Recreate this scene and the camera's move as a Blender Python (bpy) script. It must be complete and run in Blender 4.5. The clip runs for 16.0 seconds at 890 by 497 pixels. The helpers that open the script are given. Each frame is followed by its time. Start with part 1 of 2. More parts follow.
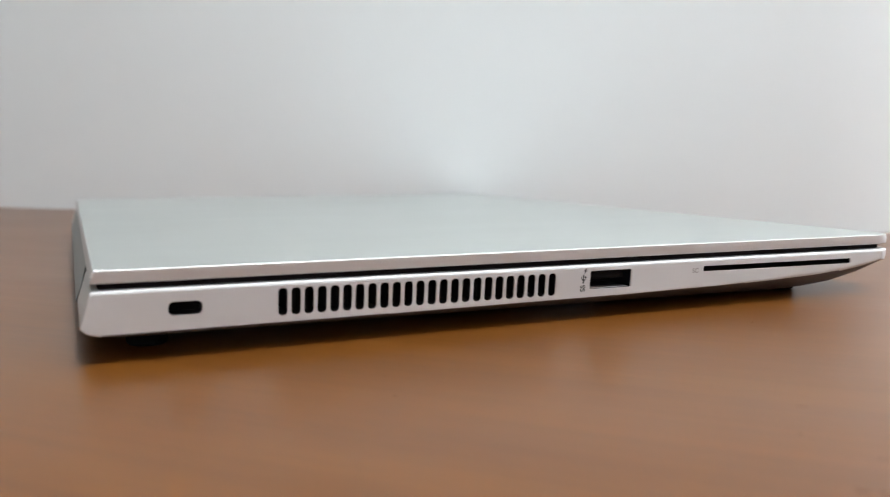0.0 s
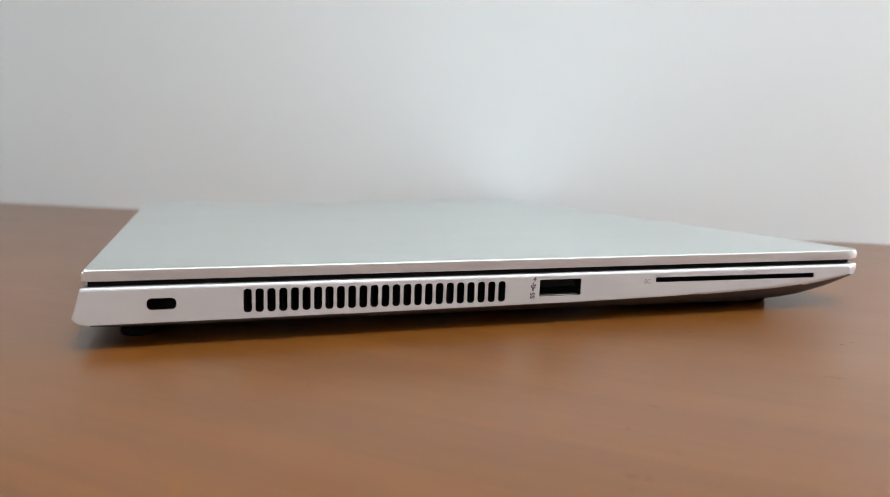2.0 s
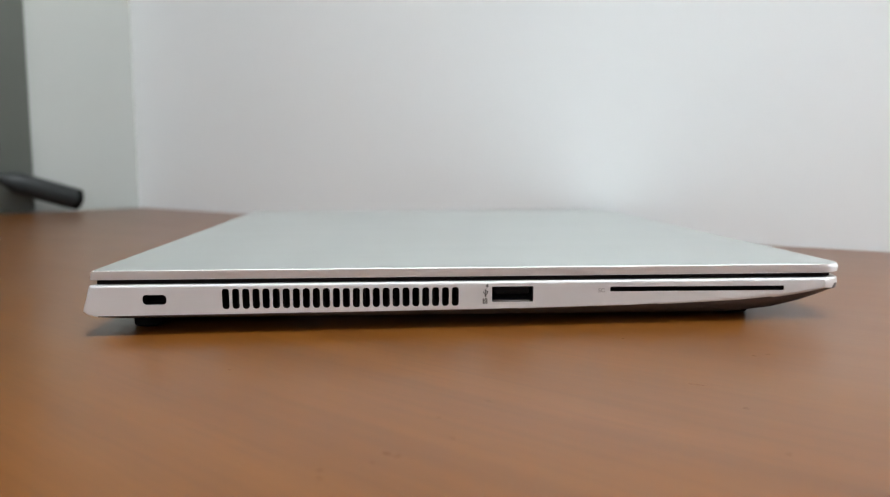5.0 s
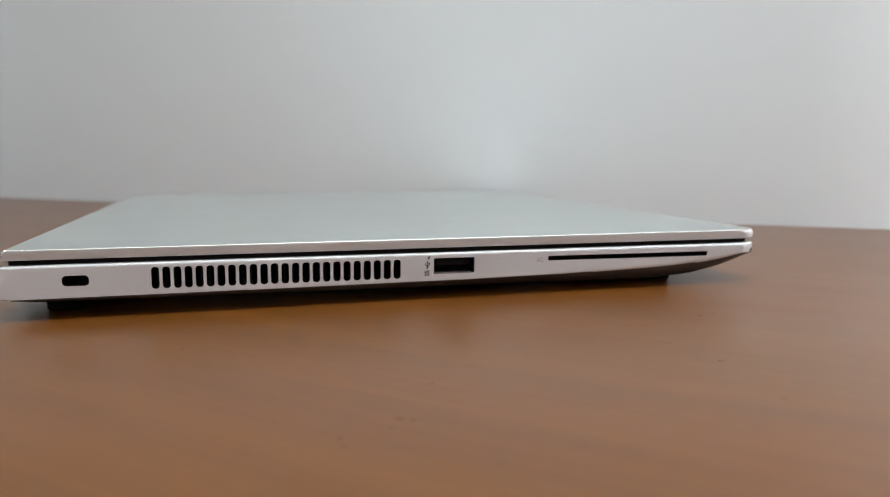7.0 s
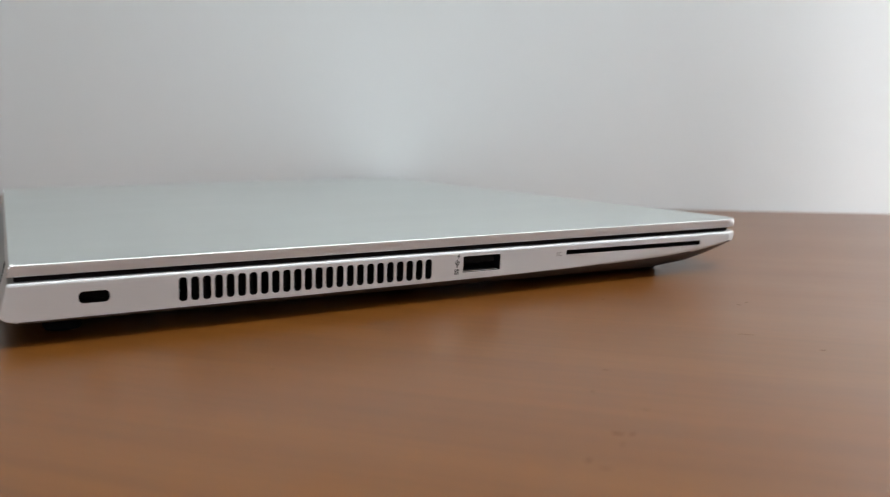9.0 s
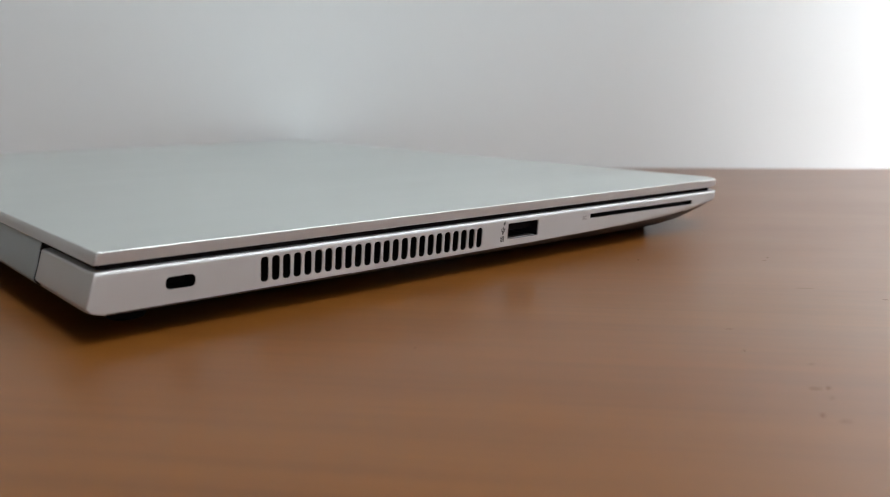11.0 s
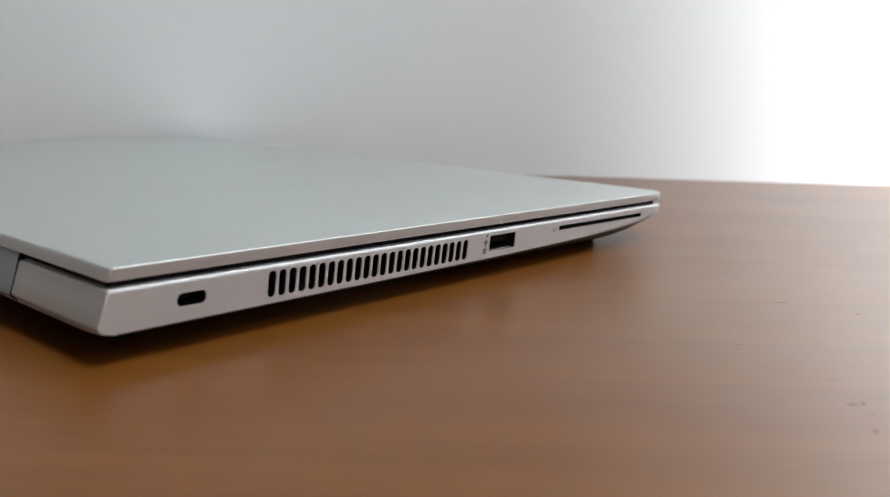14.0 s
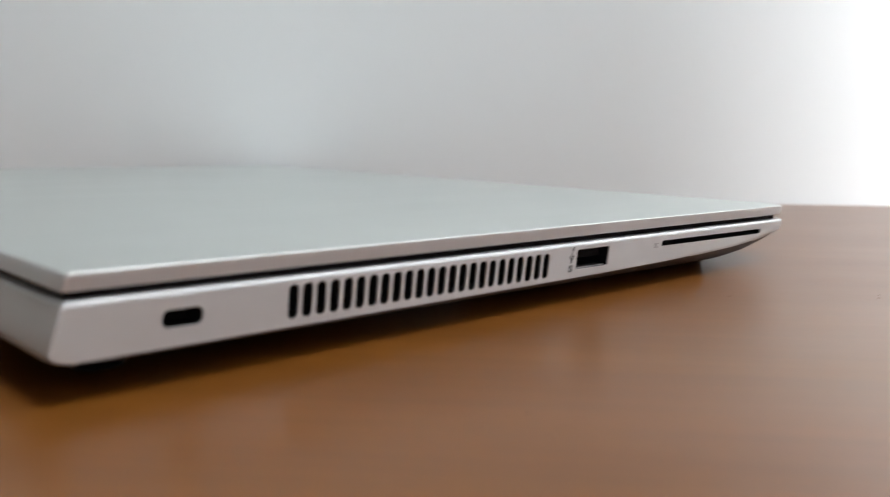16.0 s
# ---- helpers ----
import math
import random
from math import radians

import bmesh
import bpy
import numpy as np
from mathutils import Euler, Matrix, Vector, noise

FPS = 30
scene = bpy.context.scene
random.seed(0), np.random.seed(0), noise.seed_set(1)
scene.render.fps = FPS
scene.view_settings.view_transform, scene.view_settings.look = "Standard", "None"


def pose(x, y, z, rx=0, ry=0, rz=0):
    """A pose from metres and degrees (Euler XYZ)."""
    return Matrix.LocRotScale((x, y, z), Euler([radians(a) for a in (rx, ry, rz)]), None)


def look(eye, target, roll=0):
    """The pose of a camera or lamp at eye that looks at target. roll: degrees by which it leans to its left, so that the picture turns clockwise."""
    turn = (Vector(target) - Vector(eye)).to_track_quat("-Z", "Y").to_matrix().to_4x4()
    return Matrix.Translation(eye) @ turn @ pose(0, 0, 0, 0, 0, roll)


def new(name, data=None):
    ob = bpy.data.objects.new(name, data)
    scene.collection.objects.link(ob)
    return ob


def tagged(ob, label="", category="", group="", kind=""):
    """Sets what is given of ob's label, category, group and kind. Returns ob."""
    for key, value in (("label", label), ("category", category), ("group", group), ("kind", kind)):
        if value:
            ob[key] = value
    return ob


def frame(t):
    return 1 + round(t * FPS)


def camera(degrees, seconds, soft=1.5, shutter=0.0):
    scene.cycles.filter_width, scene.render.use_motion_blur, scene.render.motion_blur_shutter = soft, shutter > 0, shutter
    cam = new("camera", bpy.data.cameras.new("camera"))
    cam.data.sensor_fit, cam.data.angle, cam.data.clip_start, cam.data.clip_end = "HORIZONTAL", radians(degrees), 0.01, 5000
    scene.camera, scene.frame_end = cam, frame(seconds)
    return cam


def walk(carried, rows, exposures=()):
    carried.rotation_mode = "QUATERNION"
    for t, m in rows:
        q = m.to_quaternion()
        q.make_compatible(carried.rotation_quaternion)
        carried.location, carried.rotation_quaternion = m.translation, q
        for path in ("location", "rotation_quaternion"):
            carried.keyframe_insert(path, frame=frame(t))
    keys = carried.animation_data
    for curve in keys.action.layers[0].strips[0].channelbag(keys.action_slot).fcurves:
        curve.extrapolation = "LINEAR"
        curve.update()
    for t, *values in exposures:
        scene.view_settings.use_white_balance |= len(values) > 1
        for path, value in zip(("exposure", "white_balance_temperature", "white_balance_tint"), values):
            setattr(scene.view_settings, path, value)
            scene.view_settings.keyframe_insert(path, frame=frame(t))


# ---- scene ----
cam = camera(53.95, 16.0, soft=1.05, shutter=0.5)
cam.data.dof.use_dof, cam.data.dof.focus_distance, cam.data.dof.aperture_fstop = True, 0.25, 16.0
PATH = [
    (0, (-0.00359, -0.19676, 0.04478), (0.23144, 0.35138, -0.02088), -0.42),
    (0.5, (-0.00145, -0.19809, 0.04490), (0.21484, 0.35808, -0.01756), -0.36),
    (1, (0.00944, -0.21072, 0.04875), (0.21570, 0.34899, -0.01592), -0.30),
    (1.5, (0.01745, -0.22407, 0.04910), (0.20788, 0.34132, -0.01463), -0.33),
    (2, (0.02722, -0.23296, 0.04909), (0.19247, 0.34026, -0.01498), -0.13),
    (2.5, (0.04309, -0.24073, 0.04753), (0.17913, 0.34042, -0.01376), -0.34),
    (3, (0.05558, -0.24767, 0.04916), (0.18527, 0.33480, -0.01333), -0.42),
    (3.5, (0.07160, -0.25702, 0.05161), (0.15814, 0.33365, -0.00854), -0.96),
    (5.8, (0.09341, -0.27102, 0.05246), (0.12611, 0.32509, -0.00736), -0.74),
    (6, (0.08843, -0.26741, 0.05102), (0.15120, 0.32620, -0.00969), -0.63),
    (6.5, (0.07675, -0.26357, 0.04866), (0.19678, 0.32115, -0.01214), -0.39),
    (7, (0.06457, -0.26304, 0.04681), (0.20134, 0.31719, -0.02122), -0.88),
    (7.5, (0.05164, -0.25748, 0.04808), (0.21402, 0.31610, -0.02006), -0.95),
    (8, (0.03367, -0.24901, 0.04833), (0.22933, 0.31415, -0.01928), -0.93),
    (8.5, (0.01747, -0.23538, 0.05022), (0.26769, 0.30466, -0.02555), -0.50),
    (9, (0.00053, -0.23105, 0.05202), (0.26752, 0.29985, -0.03078), -0.77),
    (11.3, (-0.06573, -0.18270, 0.05693), (0.33019, 0.25254, -0.06060), 0.13),
    (11.5, (-0.06995, -0.17633, 0.05670), (0.33970, 0.24569, -0.06198), 0.55),
    (12, (-0.07932, -0.16905, 0.05975), (0.33873, 0.24450, -0.05942), 0.32),
    (12.5, (-0.08217, -0.16787, 0.06131), (0.34530, 0.23544, -0.05960), 0.88),
    (13, (-0.08597, -0.16423, 0.06058), (0.35529, 0.22474, -0.05771), 1.62),
    (13.5, (-0.08470, -0.16321, 0.05950), (0.36050, 0.22171, -0.05727), 1.93),
    (14, (-0.08498, -0.16218, 0.06014), (0.35962, 0.22392, -0.05498), 1.87),
    (14.5, (-0.08244, -0.16125, 0.06138), (0.35889, 0.22841, -0.05435), 1.95),
    (15, (-0.06033, -0.14439, 0.05183), (0.37993, 0.24770, -0.05965), 1.89),
    (15.5, (-0.05178, -0.13136, 0.04563), (0.38660, 0.26977, -0.03750), 1.61),
    (16, (-0.04747, -0.13181, 0.04314), (0.36177, 0.29880, -0.04107), 0.68),
]
walk(cam, [(t, look(eye, target, roll)) for t, eye, target, roll in PATH],
     exposures=[(0, 2.12), (3.5, 2.14), (5.8, 2.12), (6.5, 1.87), (9, 1.78), (11.5, 1.64), (12.5, 1.62), (14.5, 1.60), (15.5, 1.62), (16, 1.77)])

# ---------------------------------------------------------------- light
# The room lies askew to the laptop: its long wall runs along the local x axis of ROOM, the room on the side of -y.
ROOM = pose(0.247, 0.317, 0, 0, 0, -48.1)

world = bpy.data.worlds.new("sky")
scene.world = world
world.use_nodes = True
wn = world.node_tree.nodes
sky = wn.new("ShaderNodeTexSky")
sky.sky_type = 'NISHITA'
sky.sun_disc = False
sky.sun_elevation = radians(28)
sky.sun_rotation = radians(90)
wn["Background"].inputs["Strength"].default_value = 0.05
world.node_tree.links.new(sky.outputs["Color"], wn["Background"].inputs["Color"])


def lamp(name, kind, m, energy, colour, **more):
    data = bpy.data.lights.new(name, kind)
    data.energy, data.color = energy, colour
    for key, value in more.items():
        if key == "angle":
            data.angle = value
        if key == "size":
            data.shape, data.size, data.size_y = 'RECTANGLE', value[0], value[1]
    ob = new(name, data)
    ob.matrix_world = m
    return ob


# daylight: a veiled sun that reaches the long wall through the side window, and the sky in it; two unseen fill lamps
# are added, overhead and on the room side
SUN_FROM = ROOM.to_3x3() @ Vector((math.cos(radians(-45)) * math.cos(radians(28)), math.sin(radians(-45)) * math.cos(radians(28)), math.sin(radians(28))))
lamp("sun", 'SUN', look(SUN_FROM * 5, (0, 0, 0)), 5.0, (0.98, 0.99, 1.0), angle=radians(20))
lamp("side_window_sky", 'AREA', ROOM @ look((0.86, -0.27, 0.60), (0.0, -0.27, 0.60)), 0.435, (0.97, 0.975, 1.0), size=(0.42, 0.84))
# added pinkish fill for the laptop's side face, from an unseen opening
lamp("room_side_fill", 'AREA', ROOM @ look((0.86, -2.15, 0.46), (0.0, -2.15, 0.46)), 4.0, (1.0, 0.945, 0.98), size=(1.0, 0.32))
lamp("overhead_fill", 'AREA', ROOM @ pose(0.42, -0.34, 1.60), 8.7, (0.93, 0.985, 1.0), size=(0.64, 0.46))


# ---------------------------------------------------------------- materials
def material(name):
    m = bpy.data.materials.new(name)
    m.use_nodes = True
    nodes, links = m.node_tree.nodes, m.node_tree.links
    return m, nodes, links, nodes["Principled BSDF"]


def coords(nodes, links, scale=(1, 1, 1), turn=(0, 0, 0)):
    tc = nodes.new("ShaderNodeTexCoord")
    mp = nodes.new("ShaderNodeMapping")
    mp.inputs["Scale"].default_value = scale
    mp.inputs["Rotation"].default_value = turn
    links.new(tc.outputs["Object"], mp.inputs["Vector"])
    return mp.outputs["Vector"]


def noise_tex(nodes, links, vector, scale, detail=3.0, rough=0.55):
    n = nodes.new("ShaderNodeTexNoise")
    n.inputs["Scale"].default_value = scale
    n.inputs["Detail"].default_value = detail
    n.inputs["Roughness"].default_value = rough
    links.new(vector, n.inputs["Vector"])
    return n.outputs["Fac"]


def ramp(nodes, links, fac, stops):
    r = nodes.new("ShaderNodeValToRGB")
    e = r.color_ramp.elements
    while len(e) < len(stops):
        e.new(0.5)
    for el, (p, c) in zip(e, stops):
        el.position, el.color = p, (*c, 1)
    links.new(fac, r.inputs["Fac"])
    return r.outputs["Color"]


def span(nodes, links, fac, lo, hi, a=0.0, b=1.0):
    r = nodes.new("ShaderNodeMapRange")
    r.inputs["From Min"].default_value, r.inputs["From Max"].default_value = a, b
    r.inputs["To Min"].default_value, r.inputs["To Max"].default_value = lo, hi
    links.new(fac, r.inputs["Value"])
    return r.outputs["Result"]


def mix(nodes, links, fac, a, b, how='MIX'):
    x = nodes.new("ShaderNodeMix")
    x.data_type, x.blend_type = 'RGBA', how
    if isinstance(fac, float):
        x.inputs["Factor"].default_value = fac
    else:
        links.new(fac, x.inputs["Factor"])
    for sock, v in (("A", a), ("B", b)):
        s = [i for i in x.inputs if i.name == sock and i.type == 'RGBA'][0]
        if isinstance(v, tuple):
            s.default_value = (*v, 1)
        else:
            links.new(v, s)
    return [o for o in x.outputs if o.type == 'RGBA'][0]


def bump(nodes, links, bsdf, height, strength, distance):
    b = nodes.new("ShaderNodeBump")
    b.inputs["Strength"].default_value = strength
    b.inputs["Distance"].default_value = distance
    links.new(height, b.inputs["Height"])
    links.new(b.outputs["Normal"], bsdf.inputs["Normal"])


def plain(name, colour, roughness, metallic=0.0, grain=900.0, amount=0.12, relief=0.00002, gloss=0.5):
    """A surface with fine grain and a slow change of tone."""
    m, nodes, links, p = material(name)
    v = coords(nodes, links)
    fine = noise_tex(nodes, links, v, grain, 2.0)
    slow = noise_tex(nodes, links, v, 14.0, 4.0)
    lo = tuple(c * (1 - amount) for c in colour)
    hi = tuple(min(1.0, c * (1 + amount)) for c in colour)
    tone = mix(nodes, links, slow, lo, hi)
    links.new(mix(nodes, links, span(nodes, links, fine, 0.0, 0.35), tone, lo), p.inputs["Base Color"])
    links.new(span(nodes, links, slow, roughness * 0.85, roughness * 1.15), p.inputs["Roughness"])
    p.inputs["Metallic"].default_value = metallic
    p.inputs["Specular IOR Level"].default_value = gloss
    bump(nodes, links, p, fine, 0.25, relief)
    return m


def aluminium(name, colour, roughness, metallic):
    """Bead-blasted, anodised metal: very fine sparkle, faint wipe marks."""
    m, nodes, links, p = material(name)
    v = coords(nodes, links)
    fine = noise_tex(nodes, links, v, 3800.0, 1.0)
    slow = noise_tex(nodes, links, v, 22.0, 5.0, 0.6)
    wipe = noise_tex(nodes, links, coords(nodes, links, (9, 60, 20), (0, 0, 0.5)), 1.0, 4.0)
    a = tuple(c * 0.94 for c in colour)
    b = tuple(min(1.0, c * 1.05) for c in colour)
    tone = mix(nodes, links, slow, a, b)
    links.new(mix(nodes, links, span(nodes, links, fine, 0.0, 0.5), tone, a), p.inputs["Base Color"])
    links.new(span(nodes, links, wipe, roughness - 0.015, roughness + 0.02, 0.3, 0.7), p.inputs["Roughness"])
    p.inputs["Metallic"].default_value = metallic
    bump(nodes, links, p, fine, 0.18, 0.00002)
    return m


def wood(name):
    """Beech-coloured laminate, grain along x, semi-gloss, with rub marks."""
    m, nodes, links, p = material(name)
    long1 = noise_tex(nodes, links, coords(nodes, links, (5, 130, 40)), 1.0, 6.0, 0.62)
    long2 = noise_tex(nodes, links, coords(nodes, links, (16, 520, 100)), 1.0, 3.0, 0.6)
    broad = noise_tex(nodes, links, coords(nodes, links, (2.2, 13, 10)), 1.0, 4.0)
    pores = noise_tex(nodes, links, coords(nodes, links, (60, 1100, 200)), 1.0, 1.0)
    base = ramp(nodes, links, long1, [(0.28, (0.0838, 0.0277, 0.0041)), (0.5, (0.1061, 0.0365, 0.0053)), (0.74, (0.1248, 0.0443, 0.0070))])
    streak = mix(nodes, links, span(nodes, links, long2, 0.0, 0.55, 0.45, 0.75), base, (0.0670, 0.0212, 0.0030))
    tone = mix(nodes, links, span(nodes, links, broad, 0.0, 0.45, 0.35, 0.7), streak, (0.1110, 0.0389, 0.0060))
    tone = mix(nodes, links, span(nodes, links, pores, 0.0, 0.14, 0.55, 0.8), tone, (0.0573, 0.0177, 0.0028))
    links.new(tone, p.inputs["Base Color"])
    rub = noise_tex(nodes, links, coords(nodes, links, (12, 30, 10), (0, 0, 0.3)), 1.0, 5.0, 0.65)
    links.new(span(nodes, links, rub, 0.282, 0.308, 0.3, 0.7), p.inputs["Roughness"])
    p.inputs["IOR"].default_value = 1.5
    p.inputs["Specular IOR Level"].default_value = 0.26
    p.inputs["Coat Weight"].default_value, p.inputs["Coat Roughness"].default_value = 0.08, 0.29
    return m


def paint(name, colour, roughness):
    """Rolled wall paint: orange-peel relief and faint patchiness."""
    m, nodes, links, p = material(name)
    v = coords(nodes, links)
    peel = noise_tex(nodes, links, v, 420.0, 3.0)
    patch = noise_tex(nodes, links, v, 2.6, 5.0, 0.6)
    lo = tuple(c * 0.965 for c in colour)
    links.new(mix(nodes, links, patch, lo, colour), p.inputs["Base Color"])
    p.inputs["Roughness"].default_value = roughness
    bump(nodes, links, p, peel, 0.12, 0.0006)
    return m


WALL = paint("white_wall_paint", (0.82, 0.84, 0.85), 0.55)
# darker than the other walls: the side wall's shade sits in this colour
DIMMED_WALL = paint("dimmed_wall_paint", (0.33, 0.34, 0.32), 0.5)
CEILING = paint("ceiling_paint", (0.50, 0.49, 0.47), 0.8)
FLOOR = plain("grey_floor_covering", (0.16, 0.155, 0.145), 0.6, grain=300.0)
PANEL = plain("grey_green_panel_paint", (0.085, 0.092, 0.080), 0.4, grain=200.0)
WOOD = wood("beech_laminate")
EDGE = plain("beech_edge_band", (0.23, 0.10, 0.04), 0.4, grain=300.0)
LID = aluminium("silver_lid_top_tone", (0.52, 0.545, 0.53), 0.40, 1.0)
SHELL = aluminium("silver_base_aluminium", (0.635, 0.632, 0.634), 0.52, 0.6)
HINGE = plain("blue_grey_hinge_plastic", (0.30, 0.33, 0.34), 0.45, 0.2)
BLACK = plain("black_plastic", (0.006, 0.005, 0.005), 0.6, gloss=0.08)
GASKET = plain("dark_brown_gasket", (0.007, 0.005, 0.005), 0.85, gloss=0.04)
RUBBER = plain("black_rubber", (0.004, 0.004, 0.004), 0.9, gloss=0.08)
PORT_STEEL = plain("port_steel", (0.55, 0.55, 0.55), 0.3, 1.0)
PORT_SHADE = plain("shaded_port_steel", (0.012, 0.012, 0.014), 0.4, 0.3, gloss=0.3)
BARE = plain("bare_worn_aluminium", (0.88, 0.88, 0.87), 0.3, 1.0)
PRINT = plain("dark_grey_print", (0.05, 0.05, 0.05), 0.6)
PALE_PRINT = plain("pale_grey_print", (0.36, 0.345, 0.345), 0.6)
SMUDGE = plain("dark_smudge", (0.085, 0.034, 0.010), 0.5, gloss=0.3)
SHADED_UNDERSIDE = plain("shaded_underside_tone", (0.085, 0.070, 0.064), 0.45, 0.3)
TRIPOD = plain("black_tripod_plastic", (0.012, 0.014, 0.0145), 0.5, gloss=0.3)


# ---------------------------------------------------------------- mesh helpers
def finish(bm, angle=28.0, recalc=True):
    if recalc:
        bmesh.ops.recalc_face_normals(bm, faces=bm.faces)
    bm.normal_update()
    for f in bm.faces:
        f.smooth = True
    for e in bm.edges:
        e.smooth = len(e.link_faces) == 2 and e.calc_face_angle(0.0) < radians(angle)
    return bm


def part(name, bm, mat, parent=None, label="", angle=28.0, recalc=True):
    finish(bm, angle, recalc)
    me = bpy.data.meshes.new(name)
    bm.to_mesh(me)
    bm.free()
    me.materials.append(mat)
    ob = new(name, me)
    if parent:
        ob.parent = parent
    return tagged(ob, label)


def box(x0, x1, y0, y1, z0, z1, bevel=0.0, segments=2):
    bm = bmesh.new()
    bmesh.ops.create_cube(bm, size=1.0, matrix=Matrix.LocRotScale(((x0 + x1) / 2, (y0 + y1) / 2, (z0 + z1) / 2), None, (x1 - x0, y1 - y0, z1 - z0)))
    if bevel:
        bmesh.ops.bevel(bm, geom=bm.edges[:], offset=bevel, segments=segments, profile=0.5, affect='EDGES', clamp_overlap=True)
    return bm


def empty(name, m, label, category):
    ob = new(name)
    ob.matrix_world = m
    return tagged(ob, label, category)


def rounded_rect(x0, x1, z0, z1, r, n=4):
    """Corner points of a rounded rectangle, anticlockwise."""
    out = []
    for cx, cz, a0 in ((x1 - r, z1 - r, 0), (x0 + r, z1 - r, 90), (x0 + r, z0 + r, 180), (x1 - r, z0 + r, 270)):
        for k in range(n + 1):
            a = radians(a0 + 90 * k / n)
            out.append((cx + r * math.cos(a), cz + r * math.sin(a)))
    return out


def tube(points, radii, sides=16):
    """A round bar along points, with a radius at each."""
    bm = bmesh.new()
    rings = []
    for i, p in enumerate(points):
        p = Vector(p)
        a = Vector(points[max(i - 1, 0)])
        b = Vector(points[min(i + 1, len(points) - 1)])
        q = (b - a).to_track_quat('Z', 'X')
        rings.append([bm.verts.new(p + q @ Vector((radii[i] * math.cos(2 * math.pi * k / sides), radii[i] * math.sin(2 * math.pi * k / sides), 0))) for k in range(sides)])
    for r0, r1 in zip(rings, rings[1:]):
        for k in range(sides):
            bm.faces.new((r0[k], r0[(k + 1) % sides], r1[(k + 1) % sides], r1[k]))
    bm.faces.new(rings[0][::-1])
    bm.faces.new(rings[-1])
    return bm


# ---------------------------------------------------------------- the room
def structure(name, bm, mat, label, category):
    ob = part(name, bm, mat)
    ob.matrix_world = ROOM
    return tagged(ob, label, category, kind="structure")


def wall_with_opening(along, at, thick, a0, a1, z0, z1, o0, o1, oz0, oz1):
    """A wall with one rectangular opening through it. along 'x' or 'y', or 'flat' for a ceiling; at: its two faces lie at at and at + thick."""
    bm = bmesh.new()
    def place(a, t, z):
        return {'x': (a, t, z), 'y': (t, a, z), 'flat': (a, z, t)}[along]
    A, Z = (a0, o0, o1, a1), (z0, oz0, oz1, z1)
    grid = {}
    for s, t in ((0, at), (1, at + thick)):
        for i in range(4):
            for j in range(4):
                grid[s, i, j] = bm.verts.new(place(A[i], t, Z[j]))
        for i in range(3):
            for j in range(3):
                if (i, j) != (1, 1):
                    bm.faces.new([grid[s, i, j], grid[s, i + 1, j], grid[s, i + 1, j + 1], grid[s, i, j + 1]])
    inner = [(1, 1), (2, 1), (2, 2), (1, 2)]
    outer = [(i, 0) for i in range(4)] + [(3, 1), (3, 2)] + [(i, 3) for i in (3, 2, 1, 0)] + [(0, 2), (0, 1)]
    for loop in (inner, outer):
        for p, q in zip(loop, loop[1:] + loop[:1]):
            bm.faces.new([grid[0, *p], grid[0, *q], grid[1, *q], grid[1, *p]])
    return bm


FZ, CZ = -0.735, 1.56
LX, RX, BY = -0.705, 0.80, -3.40
structure("wall_north", box(LX - 0.12, RX + 0.12, 0.0, 0.12, FZ, CZ), WALL, "smooth off-white painted wall behind the desk", "wall")
structure("wall_west", box(LX - 0.12, LX, BY, 0.0, FZ, CZ), DIMMED_WALL, "painted side wall at the corner, greyed for its shade", "wall")
structure("wall_east_1", wall_with_opening('y', RX, 0.12, -0.90, 0.0, FZ, CZ, -0.485, -0.06, 0.18, 1.02), WALL, "off-white painted wall with a small window opening", "wall")
# opening made up for the room-side fill, kept low to hold the sun off
structure("wall_east_2", wall_with_opening('y', RX, 0.12, BY, -0.90, FZ, CZ, -2.65, -1.65, 0.29, 0.63), WALL, "off-white painted wall with an unseen opening added for fill light", "wall")
# out of view; takes the dimmed paint to cut light from behind
structure("wall_south", box(LX - 0.12, RX + 0.12, BY - 0.12, BY, FZ, CZ), DIMMED_WALL, "plain unseen wall, greyed to weaken bounce light", "wall")
structure("floor", box(LX - 0.12, RX + 0.12, BY - 0.12, 0.12, FZ - 0.1, FZ), FLOOR, "grey floor covering", "floor")
# unseen ceiling: opening made up for the overhead fill, grey chosen to weaken bounce
structure("ceiling", wall_with_opening('flat', CZ, 0.1, LX - 0.12, RX + 0.12, BY - 0.12, 0.12, 0.10, 0.74, -0.57, -0.11), CEILING, "grey painted ceiling with an unseen opening added for overhead light", "ceiling")
# its unseen length and deep tone are added to cut bounce from this side
structure("trim", box(LX, LX + 0.010, -2.60, -0.128, 0.001, CZ - 0.002, 0.003), PANEL, "grey painted upright panel on the side wall, lengthened unseen to darken that side", "panel")

# ---------------------------------------------------------------- the desk
DESK_Y = -0.88
desk = empty("desk", ROOM @ pose(0, 0, FZ), "beech-coloured laminate desk pushed against the wall, scuffed", "desk")
part("desktop", box(LX + 0.012, RX - 0.006, DESK_Y, -0.0015, -0.025 - FZ, -FZ, 0.0012), WOOD, desk, "semi-gloss beech laminate top with faint scratches")
for x in (LX + 0.06, RX - 0.09):
    part("side_panel", box(x, x + 0.022, DESK_Y + 0.06, -0.06, 0.0, -0.0255 - FZ, 0.001), EDGE, desk)
part("modesty_panel", box(LX + 0.083, RX - 0.0905, -0.14, -0.122, 0.30, -0.0255 - FZ, 0.001), EDGE, desk)

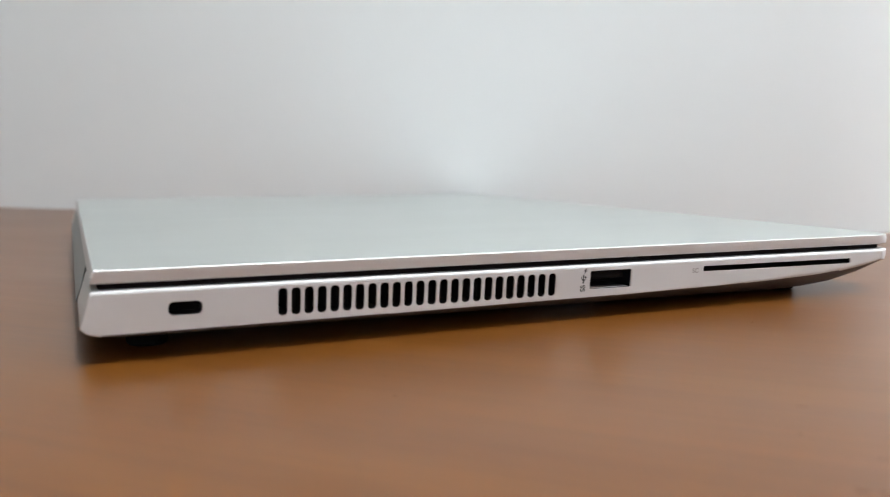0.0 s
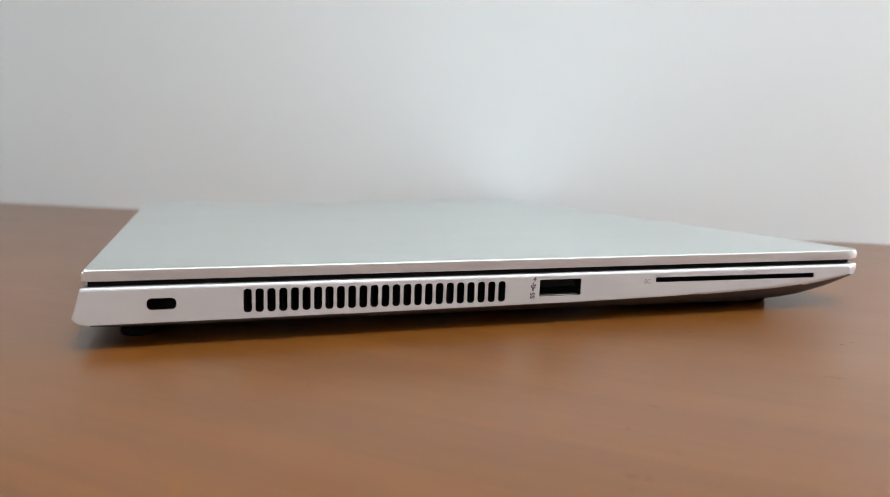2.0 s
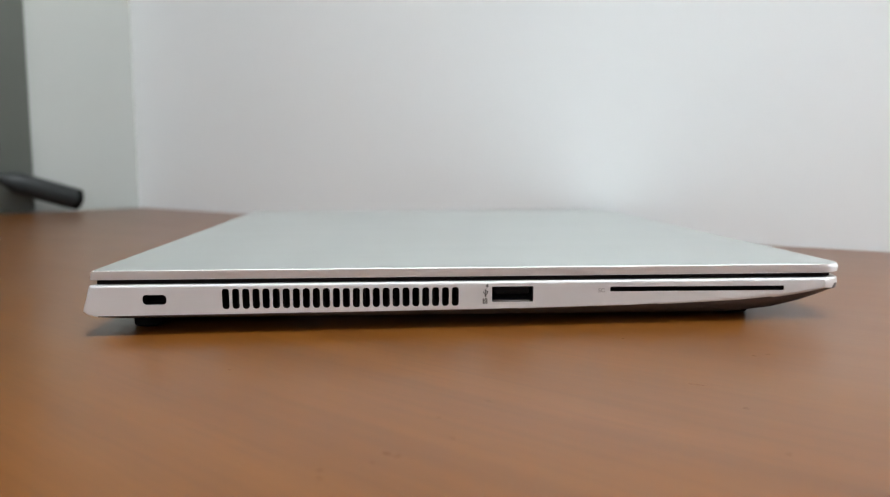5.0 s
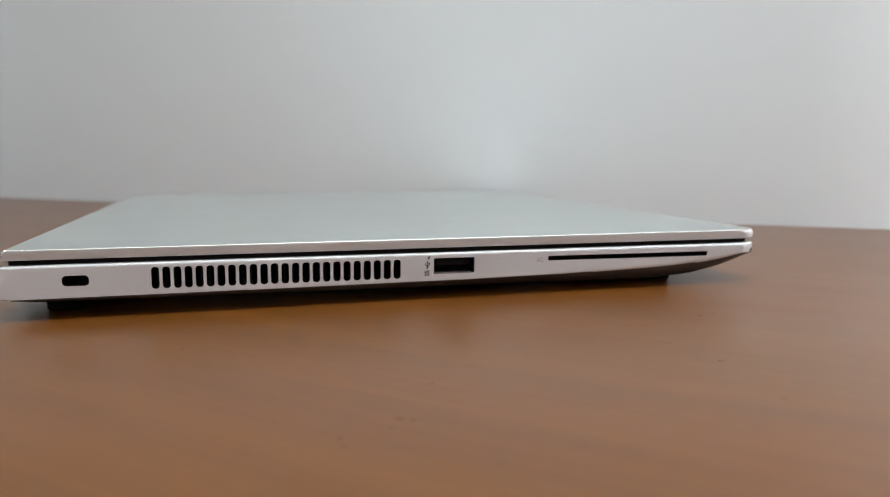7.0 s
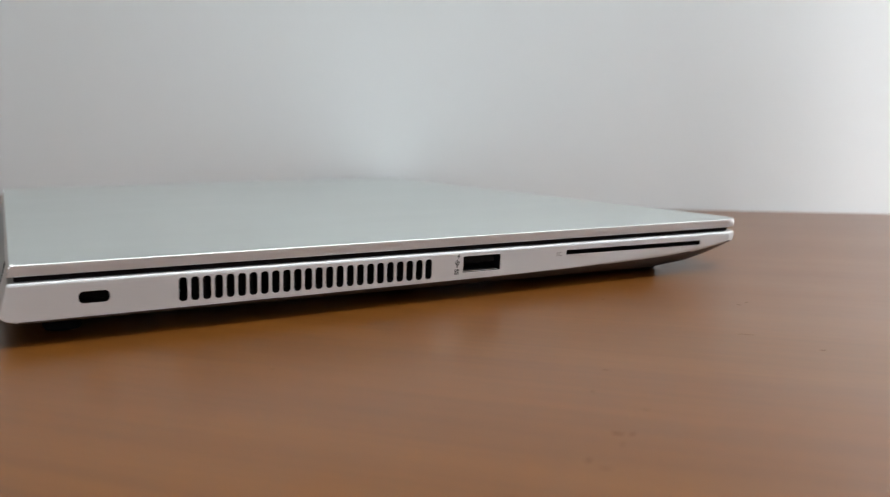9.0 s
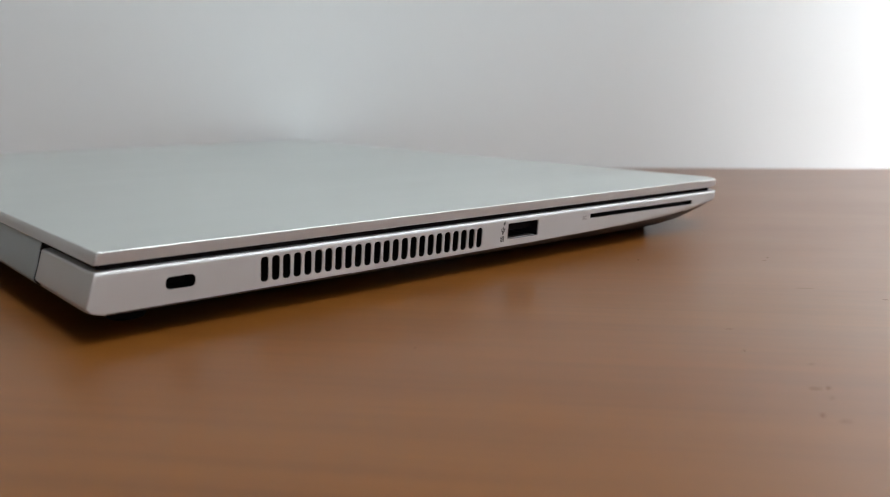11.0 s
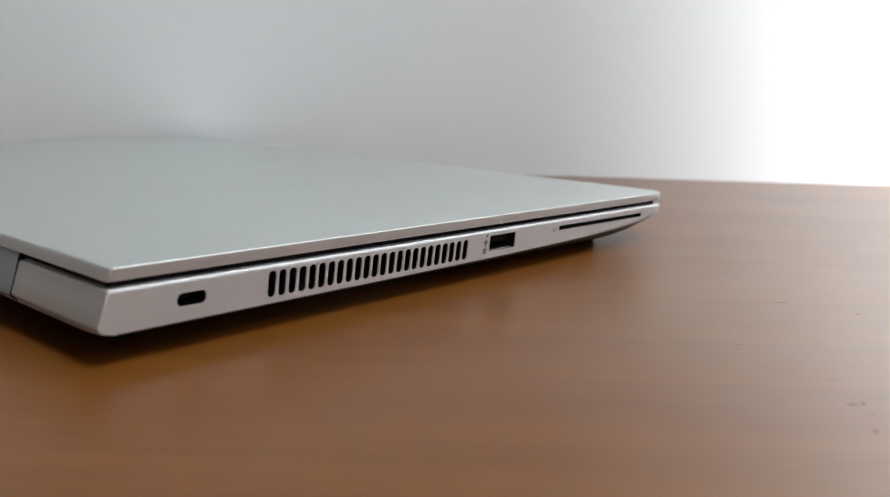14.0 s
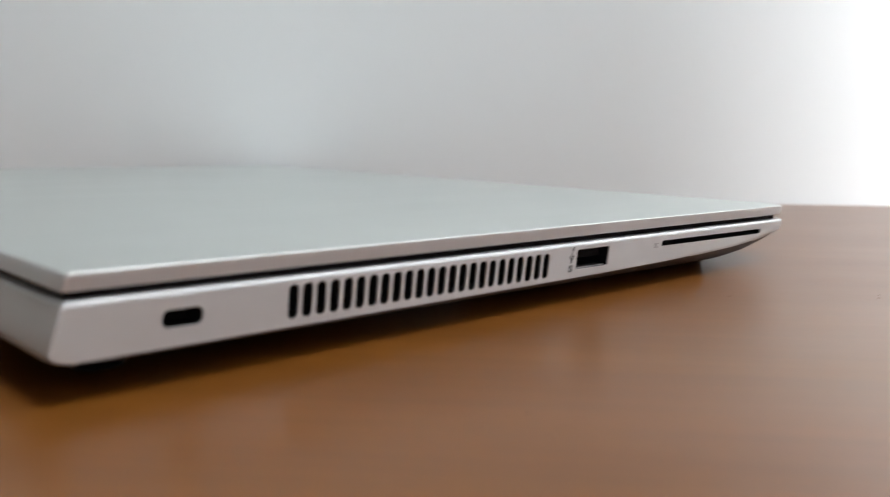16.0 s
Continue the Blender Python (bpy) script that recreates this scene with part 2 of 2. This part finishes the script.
# ---------------------------------------------------------------- the laptop
# Local frame: x from the hinge side to the front edge, y from the near side to the far one, z up; it leans forward a little.
TILT = 0.6
DEPTH, WIDTH = 0.2380, 0.325
DECK = 0.0160
LID_LOW, LID_TOP = 0.0175, 0.0205
laptop = empty("laptop", pose(0, 0, 0, 0, TILT, 0), "closed silver aluminium laptop lying on the desk, ports on its side", "laptop")


def side_low(x):
    """Height of the lower edge of the side face."""
    return float(np.interp(x, [-0.003, 0.0, 0.05, 0.10, 0.13, 0.165, 0.185, 0.204, 0.2165, 0.226, 0.2360], [0.0066, 0.0060, 0.0063, 0.0068, 0.0071, 0.0078, 0.0087, 0.0098, 0.0107, 0.0115, 0.0126]))


def belly(x):
    """Height of the underside."""
    return float(np.interp(x, [-0.003, 0.001, 0.006, 0.185, 0.2, 0.207, 0.216, 0.225, 0.232, 0.237], [0.0066, 0.0052, 0.0042, 0.0037, 0.0037, 0.0041, 0.0050, 0.0070, 0.0096, 0.0119]))


def corner(y, r):
    """How far the rounded front corner draws back at a distance y from the side."""
    return r - math.sqrt(max(0.0, r * r - (r - y) ** 2)) if y < r else 0.0


XS = [0.0012 + (0.2360 - 0.0012) * k / 47 for k in range(48)]


def base_profile(y, pull=0.0):
    """The section of the base at a distance y from its side: a closed loop of (x, z)."""
    u = 1 - min(y, 0.012) / 0.012
    w = 1 - u * u
    back = corner(max(y, 0.0003), 0.0095)
    top = DECK - 0.0009 * (1 - math.sqrt(1 - (1 - y / 0.0005) ** 2)) if y < 0.0005 else DECK
    def px(x):
        return x if x < 0.20 else 0.20 + (x - 0.20) * (DEPTH - back - 0.20) / (DEPTH - 0.20)
    def drop(x):
        """The underside sets off at an edge by the hinge and rolls under at the front."""
        soft = min(1.0, max(0.0, (x - 0.160) / 0.045))
        return w * (1 - soft) + (0.55 * w + 0.45 * math.sqrt(w)) * soft
    low = [(px(x), side_low(x) + (belly(x) - side_low(x)) * drop(x) + pull) for x in XS]
    tip = low[-1][1]
    front = [(px(0.2374) - pull * 0.5, tip + 0.0003), (px(0.2380) - pull, (tip + DECK) / 2), (px(0.2377) - pull, top - 0.0004), (px(0.2370) - pull, top)]
    sag = min(1.0, max(0.0, y - 0.0006) / 0.006)
    high = [(px(x), top - max(0.0, 0.0045 - x) * 0.06 * sag) for x in reversed(XS)]
    rear = [(-0.0002 + pull, top - 0.0003 * sag), (-0.0006 + pull, top - 0.0004 - 0.0003 * sag), (-0.0016 + pull, 0.0118), (-0.0027 + pull, 0.0084), (-0.0027 + pull, 0.0079), (-0.0018 + pull, 0.0070), (-0.0008 + pull, 0.0065 * (1 - w) + 0.0056 * w + pull * 0.7)]
    return low + front + high + [(x - 0.0004, z) for x, z in rear]


# openings in the side face
VENTS = [(0.0391 + k * 0.003092, 0.0391 + k * 0.003092 + 0.0022, 0.00812 + k * 0.000006, 0.01454 - k * 0.000012) for k in range(24)]
OPENINGS = [rounded_rect(*v, 0.00085, 3) for v in VENTS]
OPENINGS.append(rounded_rect(0.0149, 0.0222, 0.00975, 0.01285, 0.0012))
OPENINGS.append(rounded_rect(0.1229, 0.1360, 0.0093, 0.0143, 0.00035, 2))
OPENINGS.append([(x, z - (x - 0.1605) * 0.004) for x, z in rounded_rect(0.1605, 0.2170, 0.0123, 0.01385, 0.0003, 2)])
LEAN = 0.10


def leaned(bm):
    """The side face leans in towards the desk."""
    for v in bm.verts:
        v.co.y += (0.0155 - v.co.z) * LEAN
    return bm


def base_shell():
    bm = bmesh.new()
    stations = [0.00004, 0.00012, 0.00024, 0.0005, 0.0011, 0.002, 0.003, 0.004, 0.0055, 0.007, 0.0085, 0.0095, 0.012, 0.06]
    stations += [WIDTH - y for y in reversed(stations)]
    loops = []
    for y in stations:
        pull = max(0.0, 0.00022 - min(y, WIDTH - y))
        loops.append([bm.verts.new((x, y, z)) for x, z in base_profile(min(y, WIDTH - y), pull)])
    n = len(loops[0])
    for a, b in zip(loops, loops[1:]):
        for k in range(n):
            bm.faces.new((a[k], a[(k + 1) % n], b[(k + 1) % n], b[k]))
    far = [bm.verts.new((x, WIDTH, z)) for x, z in base_profile(0.0, 0.0003)]
    for k in range(n):
        bm.faces.new((loops[-1][k], loops[-1][(k + 1) % n], far[(k + 1) % n], far[k]))
    bm.faces.new(far)
    # the near face, cut by the openings, whose rims run inwards
    near = [bm.verts.new((x, 0.0, z)) for x, z in base_profile(0.0, 0.0003)]
    for k in range(n):
        bm.faces.new((loops[0][k], loops[0][(k + 1) % n], near[(k + 1) % n], near[k]))
    rim = [bm.verts.new(v.co) for v in near]
    edges = [bm.edges.new((rim[k], rim[(k + 1) % n])) for k in range(n)]
    for hole in OPENINGS:
        ring = [bm.verts.new((x, 0.0, z)) for x, z in hole]
        deep = [bm.verts.new((x, 0.0004, z)) for x, z in hole]
        for k in range(len(ring)):
            edges.append(bm.edges.new((ring[k], ring[(k + 1) % len(ring)])))
        for k in range(len(ring)):
            bm.faces.new((ring[k], ring[(k + 1) % len(ring)], deep[(k + 1) % len(ring)], deep[k]))
    bmesh.ops.triangle_fill(bm, use_beauty=True, use_dissolve=False, edges=edges, normal=(0, -1, 0))
    for v in bm.verts:
        if v.co.y < 0.012:
            v.co.y += max(0.0, 0.0155 - v.co.z) * LEAN * (1 - v.co.y / 0.012)
    return bm


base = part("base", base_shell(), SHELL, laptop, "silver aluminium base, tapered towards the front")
# bottom cover: shade and the desk's brown reflection put into its colour
base.data.materials.append(SHADED_UNDERSIDE)
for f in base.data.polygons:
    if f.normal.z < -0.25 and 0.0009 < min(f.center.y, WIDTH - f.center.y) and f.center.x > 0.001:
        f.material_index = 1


def open_box(x0, x1, y0, y1, z0, z1, t):
    """A box open towards -y, with walls of thickness t."""
    bm = bmesh.new()
    o = [bm.verts.new(v) for v in ((x0, y0, z0), (x1, y0, z0), (x1, y0, z1), (x0, y0, z1))]
    ob = [bm.verts.new(v) for v in ((x0, y1, z0), (x1, y1, z0), (x1, y1, z1), (x0, y1, z1))]
    i = [bm.verts.new(v) for v in ((x0 + t, y0, z0 + t), (x1 - t, y0, z0 + t), (x1 - t, y0, z1 - t), (x0 + t, y0, z1 - t))]
    ib = [bm.verts.new(v) for v in ((x0 + t, y1 - t, z0 + t), (x1 - t, y1 - t, z0 + t), (x1 - t, y1 - t, z1 - t), (x0 + t, y1 - t, z1 - t))]
    for k in range(4):
        m = (k + 1) % 4
        bm.faces.new((o[k], o[m], ob[m], ob[k]))
        bm.faces.new((i[k], ib[k], ib[m], i[m]))
        bm.faces.new((o[k], i[k], i[m], o[m]))
    bm.faces.new(ob)
    bm.faces.new(ib[::-1])
    return bm


part("vent_duct", leaned(open_box(0.0380, 0.1138, 0.00045, 0.0180, 0.0072, 0.0153, 0.0005)), BLACK, base, "black duct behind the vent slots")
for k in range(30):
    x = 0.0400 + k * 0.0025
    part("heatsink_fin", box(x, x + 0.0003, 0.0075, 0.0170, 0.0078, 0.0150), BLACK, base)
part("lock_slot", leaned(open_box(0.0142, 0.0229, 0.00045, 0.0075, 0.0092, 0.0134, 0.0004)), BLACK, base, "black security lock slot")
# the liner's near-black colour stands in for the shade inside the port
usb = part("usb_port", leaned(open_box(0.1228, 0.1361, 0.00045, 0.0120, 0.0092, 0.0144, 0.00025)), PORT_SHADE, base, "metal port liner, its inner shade put into the colour")
part("lip", leaned(box(0.1235, 0.1352, 0.0006, 0.0030, 0.00946, 0.00966)), PORT_STEEL, usb, "bright metal lower lip")
part("back_plate", box(0.1236, 0.1354, 0.0102, 0.0116, 0.0100, 0.0138), BLACK, usb)
part("tongue", box(0.1240, 0.1350, 0.0026, 0.0105, 0.01175, 0.01365, 0.0002), BLACK, usb, "black plastic tongue")
part("card_slot", leaned(open_box(0.1599, 0.2176, 0.00045, 0.0400, 0.0117, 0.0143, 0.0004)), BLACK, base, "long black card reader slot")


def lid_outline(inset, z, front=0.0):
    """Outline of the lid at a height, drawn in all round, and further at the front."""
    slant = -0.0017 + (z - LID_LOW) * 0.56
    x0, x1, y0, y1 = slant + inset, DEPTH + 0.0004 - inset - front, inset, WIDTH - inset
    pts = []
    rf, rr = 0.0095 - inset * 0.5, 0.0007
    for cx, cy, r, a0 in ((x1 - rf, y1 - rf, rf, 0), (x0 + rr, y1 - rr, rr, 90), (x0 + rr, y0 + rr, rr, 180), (x1 - rf, y0 + rf, rf, 270)):
        for k in range(13):
            a = radians(a0 + 90 * k / 12)
            pts.append((cx + r * math.cos(a), cy + r * math.sin(a), z))
    return pts


def lid_shell():
    """Undercut sides, a small roll along the upper edge and a longer one at the front."""
    bm = bmesh.new()
    steps = [(0.0009, LID_LOW, 0.0), (0.00068, LID_LOW + 0.00018, -0.0004), (0.00024, LID_TOP - 0.0013, 0.0), (0.00012, LID_TOP - 0.0009, 0.0004)]
    for k in range(7):
        t = radians(24 + 66 * k / 6)
        steps.append((0.00030 * (1 - math.cos(t)), LID_TOP - 0.00030 * (1 - math.sin(t)), 0.0009 + 0.0045 * (k / 6) ** 1.6))
    loops = [[bm.verts.new(p) for p in lid_outline(i, z, front)] for i, z, front in steps]
    for a, b in zip(loops, loops[1:]):
        for k in range(len(a)):
            m = (k + 1) % len(a)
            bm.faces.new((a[k], a[m], b[m], b[k]))
    bm.faces.new(loops[0][::-1])
    bm.faces.new(loops[-1])
    return bm


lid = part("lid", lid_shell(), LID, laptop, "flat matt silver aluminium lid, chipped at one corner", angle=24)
# edges take the base's lighter tone; the top's green-grey carries reflected surroundings
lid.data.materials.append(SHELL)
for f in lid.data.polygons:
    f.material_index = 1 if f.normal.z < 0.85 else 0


def gasket_ring():
    bm = bmesh.new()
    low, high = [[bm.verts.new((min(x, DEPTH - 0.0030), y, z)) for x, y, _ in lid_outline(0.0024, LID_LOW)] for z in (DECK + 0.00005, LID_LOW + 0.0001)]
    for k in range(len(low)):
        m = (k + 1) % len(low)
        bm.faces.new((low[k], low[m], high[m], high[k]))
    bm.faces.new(low[::-1])
    bm.faces.new(high)
    return bm


part("gasket", gasket_ring(), GASKET, laptop, "dark seam between lid and base")

# hinge cover between the two rear blocks of the base
def hinge_shell(y0, y1, out):
    bm = bmesh.new()
    section = [(-0.0004, LID_LOW - 0.0001), (-0.0009, 0.0158), (-0.0019, 0.0118), (-0.0030, 0.0086), (-0.0031, 0.0078), (-0.0025, 0.0069), (-0.0008, 0.0058), (0.0040, 0.0054), (0.0040, LID_LOW - 0.0001)]
    ends = [[bm.verts.new((x - 0.0004 + dx, y, z)) for x, z in section] for y, dx in ((y0, out + 0.0002), (y0 + 0.0003, out), (y1 - 0.0003, out), (y1, out + 0.0002))]
    for a, b in zip(ends, ends[1:]):
        for k in range(len(section)):
            m = (k + 1) % len(section)
            bm.faces.new((a[k], a[m], b[m], b[k]))
    bm.faces.new(ends[0])
    bm.faces.new(ends[-1])
    return bm


part("hinge_cover", hinge_shell(0.0413, WIDTH - 0.0413, 0.0), HINGE, laptop, "blue-grey plastic hinge cover")
# dark strips stand in for the shadow line beside the hinge cover
for y in (0.0407, WIDTH - 0.0413):
    part("hinge_seam_shade", hinge_shell(y, y + 0.0006, 0.00015), GASKET, laptop)

# rubber feet: a long bar at the back, two short ones in front
TAN = math.tan(radians(TILT))


def pad(x0, x1, y0, y1, z0, z1):
    """A rubber bar with round ends and a softened lower rim."""
    bm = bmesh.new()
    rings = []
    for inset, z in ((0.0010, z0), (0.0004, z0 + 0.0002), (0.0, z0 + 0.0008), (0.0, z1)):
        rings.append([bm.verts.new((x, y, z)) for x, y in rounded_rect(x0 + inset, x1 - inset, y0 + inset, y1 - inset, (x1 - x0) * 0.46 - inset, 8)])
    for a, b in zip(rings, rings[1:]):
        for k in range(len(a)):
            m = (k + 1) % len(a)
            bm.faces.new((a[k], a[m], b[m], b[k]))
    bm.faces.new(rings[0][::-1])
    bm.faces.new(rings[-1])
    return bm


for x0, x1, y0, y1 in ((0.0070, 0.0165, 0.0150, WIDTH - 0.0150), (0.199, 0.2135, 0.0150, 0.120), (0.199, 0.2135, WIDTH - 0.120, WIDTH - 0.0150)):
    low = x1 * TAN
    part("foot", pad(x0, x1, y0, y1, low, belly(x1) + 0.0006), RUBBER, laptop, "black rubber foot")


def lettering(name, text, size, m, mat, parent, label):
    cu = bpy.data.curves.new(name, 'FONT')
    cu.body, cu.size, cu.extrude, cu.offset = text, size, 0.00001, 0.00006
    cu.align_x, cu.align_y = 'CENTER', 'CENTER'
    ob = new(name, cu)
    bpy.context.view_layer.update()
    me = bpy.data.meshes.new_from_object(ob)
    bpy.data.objects.remove(ob)
    bpy.data.curves.remove(cu)
    me.materials.clear()
    me.materials.append(mat)
    out = new(name, me)
    me.transform(m)
    for v in me.vertices:
        v.co.y += (0.0155 - v.co.z) * LEAN
    out.parent = parent
    return tagged(out, label)


ON_SIDE = Matrix.Translation((0, -0.00002, 0)) @ pose(0, 0, 0, 90, 0, 0)
lettering("usb_lettering", "SS", 0.0020, ON_SIDE @ pose(0.1208, 0.0097, 0, 0, 0, 90), PRINT, base, "small dark grey printed letters")
lettering("card_lettering", "SC", 0.00185, ON_SIDE @ pose(0.1577, 0.01265, 0), PALE_PRINT, base, "small pale grey printed letters")


def flat_shape(polygons, depth=0.00002):
    """Thin plates on the side face from outlines in (x, z)."""
    bm = bmesh.new()
    for pts in polygons:
        a = [bm.verts.new((x, -depth, z)) for x, z in pts]
        b = [bm.verts.new((x, 0.0, z)) for x, z in pts]
        bm.faces.new(a)
        for k in range(len(pts)):
            m = (k + 1) % len(pts)
            bm.faces.new((a[k], a[m], b[m], b[k]))
    return leaned(bm)


def stroke(x0, z0, x1, z1, w):
    d = Vector((x1 - x0, z1 - z0)).normalized() * w / 2
    return [(x0 - d.y, z0 + d.x), (x0 + d.y, z0 - d.x), (x1 + d.y, z1 - d.x), (x1 - d.y, z1 + d.x)]


def disc(x, z, r):
    return [(x + r * math.cos(k * math.pi / 4), z + r * math.sin(k * math.pi / 4)) for k in range(8)]


X = 0.1208
part("usb_sign", flat_shape([stroke(X, 0.0111, X, 0.0132, 0.00032), disc(X, 0.0113, 0.0003),
                             stroke(X, 0.0115, X + 0.0006, 0.0122, 0.00028), stroke(X + 0.0006, 0.0122, X + 0.0006, 0.0127, 0.00028), disc(X + 0.0006, 0.0127, 0.00032),
                             stroke(X, 0.0118, X - 0.0006, 0.0124, 0.00028), stroke(X - 0.0006, 0.0124, X - 0.0006, 0.0129, 0.00028),
                             [(X - 0.0003, 0.0131), (X + 0.0003, 0.0131), (X, 0.0136)],
                             [(X + 0.0001, 0.0135), (X + 0.0005, 0.0143), (X - 0.0001, 0.0142), (X + 0.0005, 0.0151), (X + 0.0010, 0.0151), (X + 0.0006, 0.0145), (X + 0.0011, 0.0146)]]), PRINT, base, "small dark grey printed sign")

# chipped spots on the lid's edge at the hinge-side corner
rng = random.Random(4)
for x, y, z, s in ((0.0006, 0.0001, LID_TOP - 0.00015, 0.0004), (-0.0001, 0.0003, LID_TOP - 0.0006, 0.0004), (-0.00035, 0.0003, LID_TOP - 0.0013, 0.0003), (0.0018, 0.00008, LID_TOP - 0.00012, 0.0003), (0.0052, 0.00008, LID_TOP - 0.00012, 0.0003), (0.0066, 0.00008, LID_TOP - 0.00012, 0.0002), (0.0335, 0.00008, LID_TOP - 0.00012, 0.0003), (0.0610, 0.00008, LID_TOP - 0.00012, 0.00025)):
    bm = bmesh.new()
    bmesh.ops.create_icosphere(bm, subdivisions=1, radius=1.0, matrix=Matrix.LocRotScale((x, y, z), None, (s, s * 0.5, s * 0.5)))
    for v in bm.verts:
        v.co += Vector((rng.uniform(-1, 1), 0, rng.uniform(-1, 1))) * s * 0.2
    part("edge_chip", bm, BARE, lid, "bright bare-metal chip", angle=20)

# ---------------------------------------------------------------- marks on the desk
TO_DESK = desk.matrix_world.inverted()


def smudge(x, y, length, width, turn, seed):
    """A ragged, paper-thin mark on the desk top."""
    r = random.Random(seed)
    bm = bmesh.new()
    n = 14
    rim = []
    for k in range(n):
        a = 2 * math.pi * k / n
        q = r.uniform(0.55, 1.1)
        rim.append((length / 2 * q * math.cos(a), width / 2 * q * math.sin(a)))
    c = math.cos(radians(turn)), math.sin(radians(turn))
    lo = [bm.verts.new((x + u * c[0] - v * c[1], y + u * c[1] + v * c[0], 0.000006)) for u, v in rim]
    hi = [bm.verts.new((x + u * 0.8 * c[0] - v * 0.8 * c[1], y + u * 0.8 * c[1] + v * 0.8 * c[0], 0.00002)) for u, v in rim]
    for k in range(n):
        m = (k + 1) % n
        bm.faces.new((lo[k], lo[m], hi[m], hi[k]))
    bm.faces.new(hi)
    bmesh.ops.transform(bm, matrix=TO_DESK, verts=bm.verts)
    part("scuff", bm, SMUDGE, desk, "small dark scuff")


for k, (x, y, a, b, turn) in enumerate(((0.0905, -0.1165, 0.0026, 0.0012, -50), (0.0925, -0.1180, 0.0018, 0.0010, 20), (0.0880, -0.1210, 0.0010, 0.0008, 0), (0.0790, -0.1240, 0.0022, 0.0010, 40),
                                        (0.0795, -0.1280, 0.0026, 0.0009, -48), (0.1655, -0.0953, 0.0018, 0.0008, -48), (0.1620, -0.0753, 0.0050, 0.0004, -45), (0.1125, -0.0840, 0.0028, 0.0004, -40), (0.1010, -0.0952, 0.0010, 0.0007, 0), (0.1872, -0.0480, 0.0016, 0.0008, -60), (0.1590, -0.0214, 0.0012, 0.0006, 20), (0.1916, -0.0466, 0.0014, 0.0006, -20), (0.1615, -0.1240, 0.0016, 0.0006, -45), (0.0500, -0.0480, 0.0010, 0.0006, 10),
                                        (0.1030, -0.1090, 0.0018, 0.0004, -40))):
    smudge(x, y, a, b, turn, k)

# ---------------------------------------------------------------- the small tripod in the corner
# it lies on the desk along the side wall: one leg rests on its foot, another sticks up, the head lies towards the room
TX, TY = -0.662, -0.330
tripod = empty("tripod", ROOM @ pose(TX, TY, 0.0), "small black folding tripod lying on the desk by the wall", "tripod")


def at(x, y, z):
    """A point of the room, seen from the tripod."""
    return Vector((x - TX, y - TY, z))


HUB = at(-0.662, -0.330, 0.090)


def tripod_leg(tip, sleeve, r):
    tip = Vector(tip)
    way = (tip - HUB).normalized()
    back = (tip - HUB).length
    spots = [0.0, back - sleeve - 0.012, back - sleeve, back - sleeve + 0.004, back - 0.012, back - 0.008]
    leg = part("leg", tube([HUB + way * d for d in spots], [0.0052, 0.0052, r * 0.8, r * 0.95, r, r]), TRIPOD, tripod, "black leg with a thick grip sleeve")
    part("rubber_foot", tube([HUB + way * d for d in (back - 0.0085, back - 0.0015, back)], [r * 0.97, r * 0.97, r * 0.88]), RUBBER, leg)
    return leg


tripod_leg(at(-0.680, -0.085, 0.0130), 0.078, 0.0125)
tripod_leg(at(-0.684, -0.170, 0.0720), 0.050, 0.0065)
tripod_leg(at(-0.640, -0.205, 0.0075), 0.060, 0.0070)
part("hub", tube([HUB + Vector((0, 0.012, 0.0)), HUB, HUB + Vector((0, -0.030, -0.012))], [0.012, 0.017, 0.013]), TRIPOD, tripod)
part("column", tube([HUB + Vector((0, -0.028, -0.011)), HUB + Vector((0, -0.110, -0.050))], [0.008, 0.008]), TRIPOD, tripod)
part("head", tube([HUB + Vector((0, -0.105, -0.048)), HUB + Vector((0, -0.112, -0.052)), HUB + Vector((0, -0.140, -0.064)), HUB + Vector((0, -0.150, -0.068))], [0.010, 0.0195, 0.0210, 0.0200]), TRIPOD, tripod)
